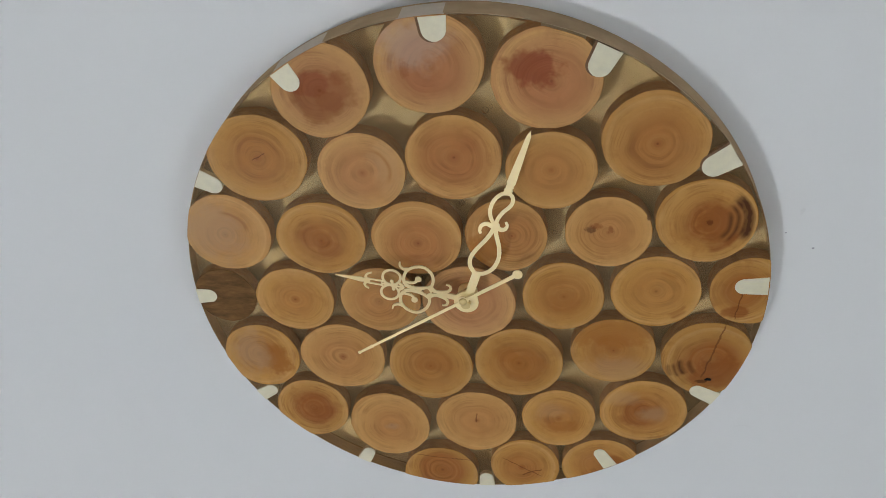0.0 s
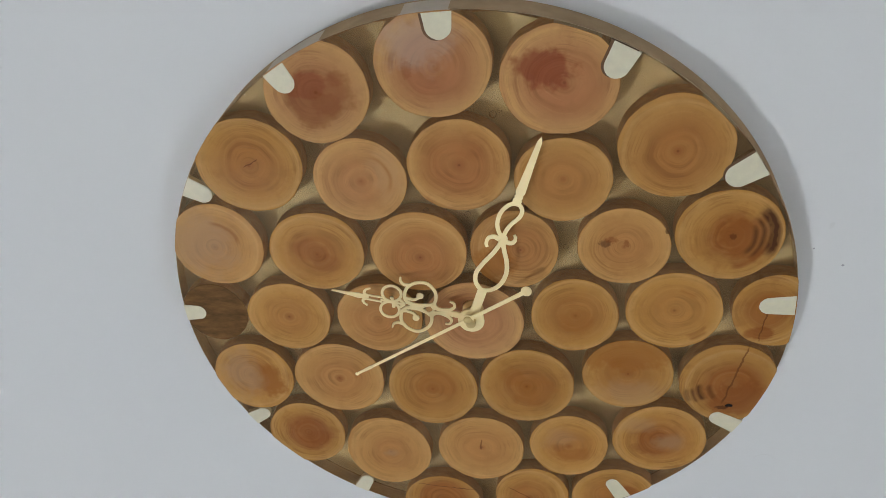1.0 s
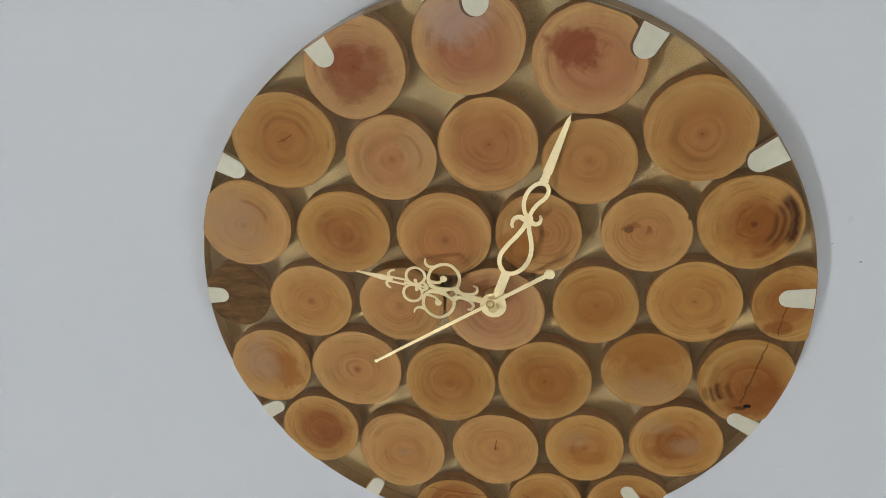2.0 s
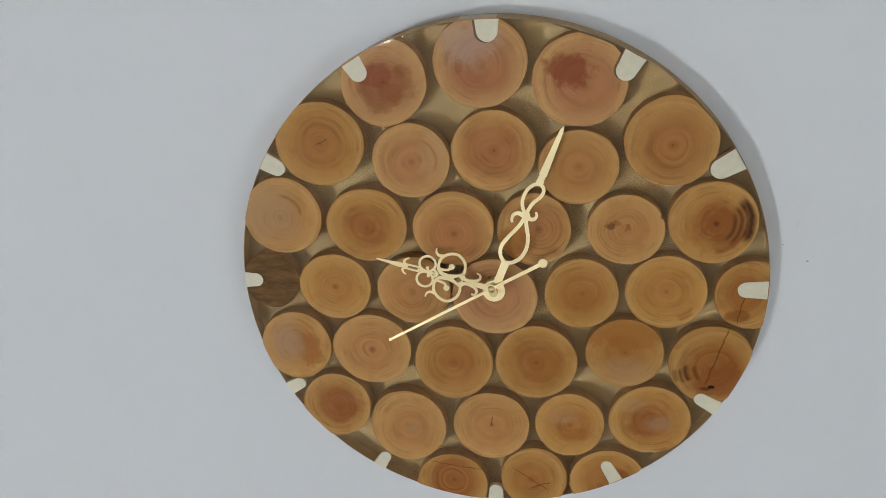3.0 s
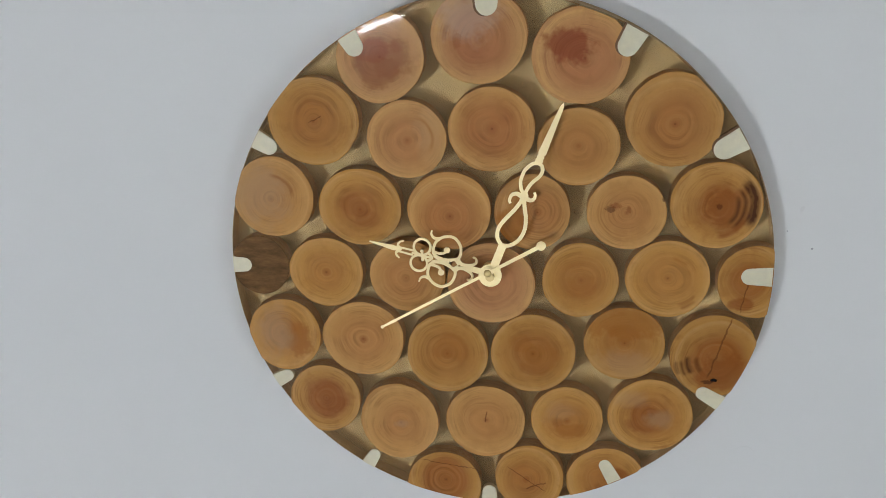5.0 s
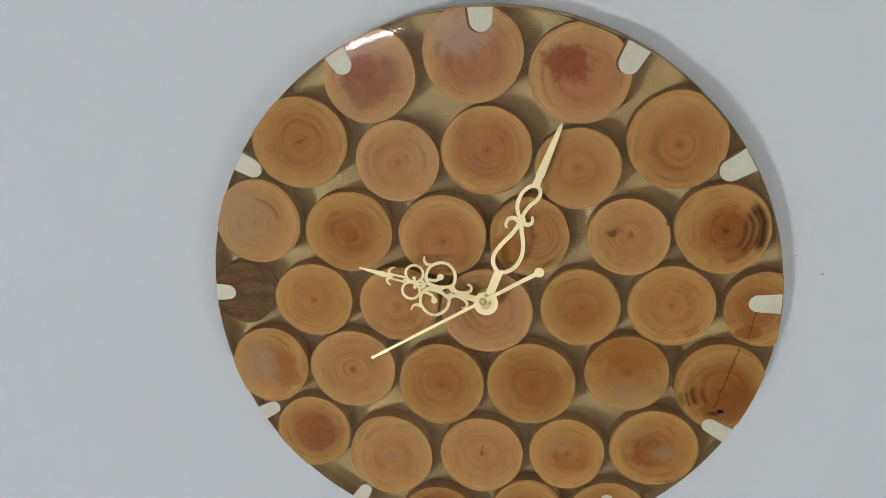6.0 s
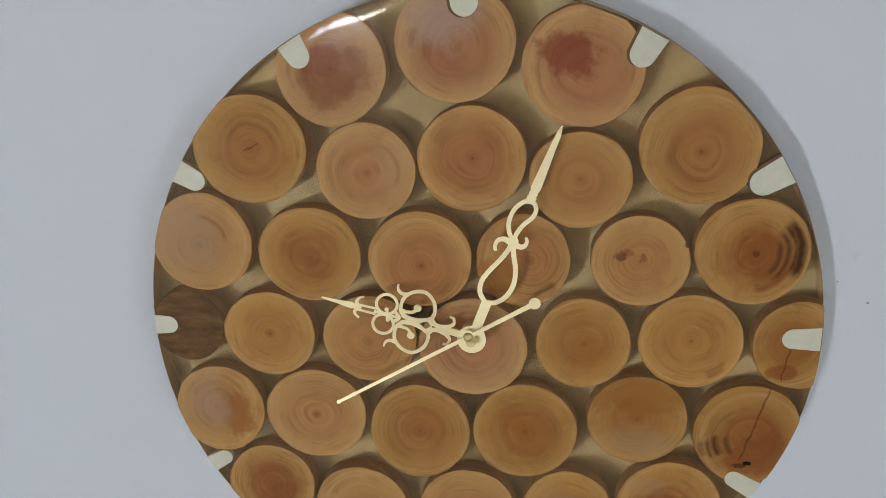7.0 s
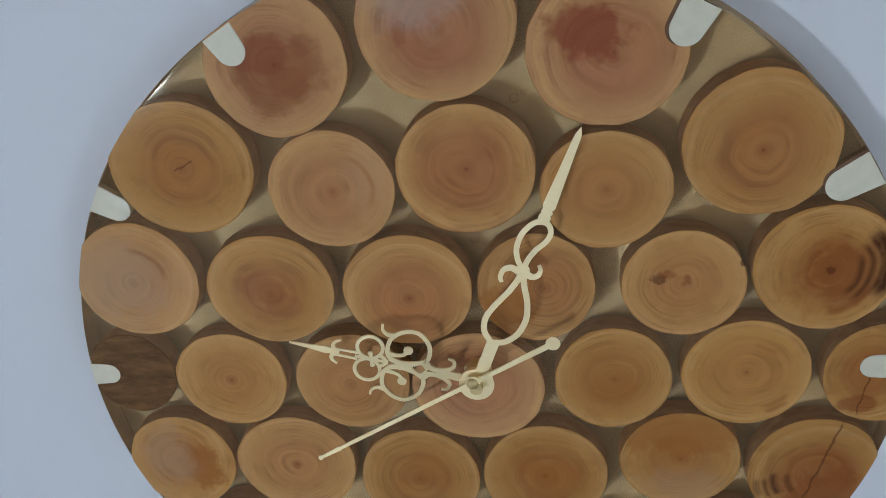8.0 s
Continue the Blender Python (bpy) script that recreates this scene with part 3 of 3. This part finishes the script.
def marker(hour, width, length, groove=0, off=0.0):
    """A cream tab let into the rim, with its inner end rounded; groove: the side on which the cut was left too wide; off: degrees from the true hour."""
    a = radians(90 - (30 * hour + off))
    ca, sa = math.cos(a), math.sin(a)
    r1 = RADIUS - 0.0002
    w, v, l = width * 0.0005, width * 0.0005 * 0.80, length * 0.001

    def tab(bm, l, off, lift, deep):
        """Rows across the tab from the rim inwards; the front follows the crowned face."""
        steps = [i / 10 for i in range(8)] + [0.75, 0.8, 0.85, 0.9, 0.94, 0.97, 0.99, 1.0]
        rows = []
        for t in steps:
            r = r1 - l * t
            half = w + (v - w) * t
            end = max(0.0, (l * t - (l - v)) / v)
            half *= math.sqrt(max(1 - end * end, 0.0016))
            row = []
            for side, y in ((-1, 0), (-0.93, 1), (0, 1), (0.93, 1), (1, 0)):
                q = side * half + off
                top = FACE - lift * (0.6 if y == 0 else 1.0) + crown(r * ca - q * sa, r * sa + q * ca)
                row.append(bm.verts.new((DX + r * ca - q * sa, top, DZ + r * sa + q * ca)))
            for side in (1, -1):
                q = side * half + off
                row.append(bm.verts.new((DX + r * ca - q * sa, FACE + deep, DZ + r * sa + q * ca)))
            rows.append(row)
        for p, q in zip(rows, rows[1:]):
            for k in range(7):
                bm.faces.new((p[k], p[(k + 1) % 7], q[(k + 1) % 7], q[k]))
        bm.faces.new(rows[0])
        bm.faces.new(list(reversed(rows[-1])))

    bm = bmesh.new()
    tab(bm, l, 0.0, 0.0004, 0.0045)
    ob = part("hour_marker", bm, CREAM, clock)
    if groove:
        # the cut isn't hollowed out: a flat strip paints its dark depth
        bm = bmesh.new()
        tab(bm, l + 0.0003, groove * 0.0012, 0.00022, 0.004)
        part("groove", bm, GROOVE, ob, "flat dark strip standing for the over-wide cut beside the inlay")


for marking in ((12, 12.8, 11.8, 1, -1.5), (1, 12.4, 14.9, 1, -1.2), (2, 13.0, 17.0, 1, -0.8), (3, 11.0, 16.5, 0, -0.5), (4, 9.5, 16.0, 0, 0.5), (5, 8.8, 16.0, 0, 1.1),
                (6, 9.8, 11.0, 0, 0.7), (7, 8.6, 12.0, 0, 0.5), (8, 9.0, 12.0, 0, 0.1), (9, 9.8, 11.0, 0, -0.3), (10, 11.0, 13.5, 0, -0.8), (11, 11.5, 12.3, 0, -0.8)):
    marker(*marking)


# ---- the pointers: flat stamped sheet, drawn in mm along (u) and across (v) each one ----
def smooth_line(pts, steps=8, closed=False):
    pts = [Vector(p) for p in pts]
    n, out = len(pts), []
    for i in range(n if closed else n - 1):
        p0 = pts[(i - 1) % n] if closed or i else pts[0]
        p1, p2 = pts[i], pts[(i + 1) % n]
        p3 = pts[(i + 2) % n] if closed or i + 2 < n else pts[-1]
        for k in range(steps):
            t = k / steps
            out.append(0.5 * (2 * p1 + (p2 - p0) * t + (2 * p0 - 5 * p1 + 4 * p2 - p3) * t * t + (3 * p1 - p0 - 3 * p2 + p3) * t ** 3))
    return out if closed else out + [pts[-1]]


class Sheet:
    def __init__(self, y):
        self.bm, self.y, self.n = bmesh.new(), y, 0

    def levels(self):
        """Pieces that overlap differ by a hair in height."""
        self.n += 1
        return self.y - 0.00022 - 0.000006 * self.n, self.y + 0.00022 + 0.000004 * self.n

    def stroke(self, pts, w0, w1=None, closed=False, steps=8):
        """A band along the points; its width runs from w0 to w1."""
        line = smooth_line(pts, steps, closed)
        w1 = w0 if w1 is None else w1
        n = len(line)
        y0, y1 = self.levels()
        rows = []
        for i, p in enumerate(line):
            a, b = (line[i - 1], line[(i + 1) % n]) if closed else (line[max(i - 1, 0)], line[min(i + 1, n - 1)])
            d = (b - a).normalized()
            s = Vector((-d.y, d.x)) * (w0 + (w1 - w0) * i / (n - 1)) * 0.5
            l, r = p + s, p - s
            rows.append([self.bm.verts.new((v.y * -0.001, y, v.x * 0.001)) for v, y in ((l, y0), (r, y0), (r, y1), (l, y1))])
        for i in range(n if closed else n - 1):
            a, b = rows[i], rows[(i + 1) % n]
            for k in range(4):
                self.bm.faces.new((a[k], a[(k + 1) % 4], b[(k + 1) % 4], b[k]))
        if not closed:
            self.bm.faces.new(rows[0])
            self.bm.faces.new(list(reversed(rows[-1])))

    def plate(self, pts):
        y0, y1 = self.levels()
        prism(self.bm, [(-0.001 * v, 0.001 * u) for u, v in pts], y0, y1)

    def dot(self, u, v, r, n=20):
        self.plate([(u + r * math.cos(2 * math.pi * i / n), v + r * math.sin(2 * math.pi * i / n)) for i in range(n)])

    def ring(self, u, v, ru, rv, w):
        self.stroke([(u + ru * math.cos(k * math.pi / 6), v + rv * math.sin(k * math.pi / 6)) for k in range(12)], w, closed=True, steps=4)

    def washer(self, r0, r1):
        self.stroke([((r0 + r1) / 2 * math.cos(k * math.pi / 8), (r0 + r1) / 2 * math.sin(k * math.pi / 8)) for k in range(16)], r1 - r0, closed=True, steps=4)


def hand(name, sheet, angle, label, roll=0.0, dip=0.0, y=0.0):
    """A hand at its angle on the dial, twisted a little on its own length; dip: how far its tip leans to the dial."""
    ob = part(name, sheet.bm, GOLD, clock, label)
    ob.matrix_basis = Matrix.Translation((0, y, 0)) @ Matrix.Rotation(radians(angle), 4, "Y") @ Matrix.Rotation(radians(-dip), 4, "X") @ Matrix.Rotation(radians(roll), 4, "Z")
    return ob


# hour hand
s = Sheet(FACE - 0.0078)
blade, ring = Sheet(FACE - 0.00783), Sheet(FACE - 0.00786)
ring.washer(2.6, 6.0)
blade.plate([(70.0, -0.35), (70.0, 0.35), (62.0, 0.9), (56.5, 1.5), (53.5, 1.0), (53.5, -1.0), (56.5, -1.5), (62.0, -0.9)])
s.dot(53.2, 0.0, 1.9)
s.stroke([(52.8, -0.6), (54.0, -2.4), (53.2, -4.4), (51.2, -5.6)], 1.7, 0.8)
s.stroke([(52.8, 0.6), (54.0, 2.4), (53.2, 4.0), (51.4, 5.0)], 1.7, 0.8)
s.stroke([(52.8, -1.25), (44.5, -1.5)], 1.0)
s.stroke([(52.8, 1.25), (44.5, 1.2)], 1.0)
s.ring(40.6, -4.9, 4.7, 4.7, 1.35)
s.ring(40.2, 4.9, 4.7, 4.7, 1.35)
s.stroke([(45.5, 0.0), (33.5, 0.0)], 1.2)
s.stroke([(40.0, -2.6), (39.4, 0.0), (38.6, 2.6)], 1.3)
s.dot(40.2, -2.4, 0.95)
s.dot(38.6, 2.4, 0.95)
s.stroke([(36.5, -2.5), (33.8, 0.0), (36.5, 3.0)], 1.5)
# large scrolls
for side in (-1, 1):
    s.stroke([(20.0, side * 2.0), (18.9, side * 6.5), (20.2, side * 11.5), (24.5, side * 15.0), (29.5, side * 14.3), (33.3, side * 11.0),
              (34.3, side * 6.8), (33.6, side * 3.2), (31.0, side * 1.6), (27.0, side * 1.2), (22.5, side * 2.2), (19.5, side * 3.8)], 1.6)
    s.stroke([(33.6, side * 4.0), (31.5, side * 3.8), (28.5, side * 4.4), (26.6, side * 6.6)], 1.6, 1.3)
    s.dot(26.8, side * 6.9, 1.75)
    s.stroke([(32.2, side * 12.2), (35.2, side * 11.9), (37.2, side * 13.4), (37.6, side * 15.8)], 1.9, 0.8)
    s.stroke([(33.0, side * 1.9), (29.0, side * 0.6), (24.0, side * 1.0)], 1.8)
    s.stroke([(24.0, side * 1.2), (21.0, side * 2.6), (18.4, side * 0.4)], 1.5)
    s.stroke([(19.3, side * 3.2), (17.0, side * 1.2), (11.0, side * 1.0)], 2.0)
    s.stroke([(15.5, side * 0.9), (11.6, side * 2.0), (9.4, side * 4.0), (10.0, side * 6.4), (12.0, side * 6.9)], 2.0, 0.9)
s.stroke([(13.5, 0), (5.0, 0)], 2.9, 3.6)
hour_hand = hand("hour_hand", s, 284.5, "pale gold hour hand of pierced scrollwork")
part("blade", blade.bm, GOLD, hour_hand)
part("hub_ring", ring.bm, GOLD, hour_hand)

# minute hand
s = Sheet(-0.0003)
blade, ring = Sheet(-0.00033), Sheet(-0.00036)
ring.washer(2.1, 6.6)
blade.plate([(105.2, 0.0), (102.2, 1.1), (75.6, 2.25), (74.2, 1.6), (73.4, 2.1), (72.4, 1.6), (71.6, 2.2), (69.0, 1.8),
         (69.0, -1.8), (71.6, -2.2), (72.4, -1.6), (73.4, -2.1), (74.2, -1.6), (75.6, -2.25), (102.2, -1.1)])
s.stroke([(69.6, -0.2), (68.2, 2.6), (63.4, 5.0), (57.4, 5.0), (53.0, 2.9), (50.8, 0.3)], 1.95)
s.stroke([(69.6, 0.2), (69.3, -2.2), (66.8, -3.9), (63.2, -3.6), (59.0, -1.4), (54.8, -0.2), (50.8, 0.0)], 1.95)
s.dot(50.0, 0.1, 2.5)
s.stroke([(49.2, 1.2), (49.6, 4.2), (47.8, 6.4), (44.8, 6.5), (43.2, 5.4)], 2.6, 1.3)
s.stroke([(49.2, -1.2), (49.0, -3.8), (50.2, -5.4), (52.4, -5.6), (54.0, -4.4)], 2.6, 1.2)
s.stroke([(49.4, 0.4), (46.0, 0.5), (40.6, 1.9), (33.6, 4.6), (27.6, 6.0), (22.6, 4.8), (19.4, 1.4)], 2.15)
s.stroke([(49.4, -0.4), (44.6, -2.5), (38.6, -5.8), (32.2, -7.6), (25.6, -6.8), (20.8, -3.4), (19.2, 0.6)], 2.15)
s.dot(47.0, 0.0, 1.5)
s.stroke([(20.0, 0.2), (5.0, 0.0)], 4.6)
minute_hand = hand("minute_hand", s, 21.6, "pale gold minute hand with two open loops", -3.5, 2.7, FACE - 0.0098)
minute_hand.scale = (0.98, 0.98, 0.98)
part("blade", blade.bm, GOLD, minute_hand)
part("hub_ring", ring.bm, GOLD, minute_hand)

# second hand
s = Sheet(FACE - 0.0125)
s.stroke([(-33.5, 0), (0, 0), (62.0, 0)], 2.2, 1.3)
s.dot(-33.5, 0, 2.6)
s.dot(0, 0, 2.9)
s.stroke([(60.5, 0), (62.0, 0), (70.0, 0)], 2.1, 1.1)
s.dot(69.6, 0, 0.95)
second_hand = hand("second_hand", s, 240.0, "slim gold second hand with a round counterweight", 5.0)

bm = bmesh.new()
bmesh.ops.create_cone(bm, cap_ends=True, segments=32, radius1=0.0024, radius2=0.0024, depth=0.0132, matrix=pose(0, FACE - 0.0066, 0, 90, 0, 0))
part("spindle", bm, BRASS, clock, "brass clock spindle", smooth=False)
bm = bmesh.new()
bmesh.ops.create_uvsphere(bm, u_segments=20, v_segments=10, radius=0.0021, matrix=pose(0, FACE - 0.0130, 0) @ Matrix.Diagonal((1, 0.6, 1, 1)))
part("cap", bm, BRASS, second_hand, "small domed brass cap", smooth=True)
bm = bmesh.new()
prism(bm, [(0.0052 * math.cos(math.pi * i / 16), 0.0052 * math.sin(math.pi * i / 16)) for i in range(32)], FACE - 0.0012, FACE + 0.001)
part("hub_nut", bm, BRASS, clock, "brass hub nut")

# air bubbles caught in the resin
n = Nodes("air_bubble")
air = n.add("BsdfGlass")
air.inputs["IOR"].default_value, air.inputs["Roughness"].default_value = 0.93, 0.08
AIR = n.done(air.outputs[0])
for x, z, r in ((46.4, 34.1, 1.3), (48.6, 31.5, 0.9), (20.9, 135.7, 0.8), (16.7, 103.5, 1.7), (19.6, 105.2, 1.0), (-17.9, 56.0, 1.2), (1.5, 53.0, 1.6)):
    bm = bmesh.new()
    bmesh.ops.create_uvsphere(bm, u_segments=14, v_segments=8, radius=0.001 * r, matrix=Matrix.Translation((0.001 * x, FACE + 0.0035, 0.001 * z)))
    part("air_bubble", bm, AIR, disc, smooth=True).visible_shadow = False
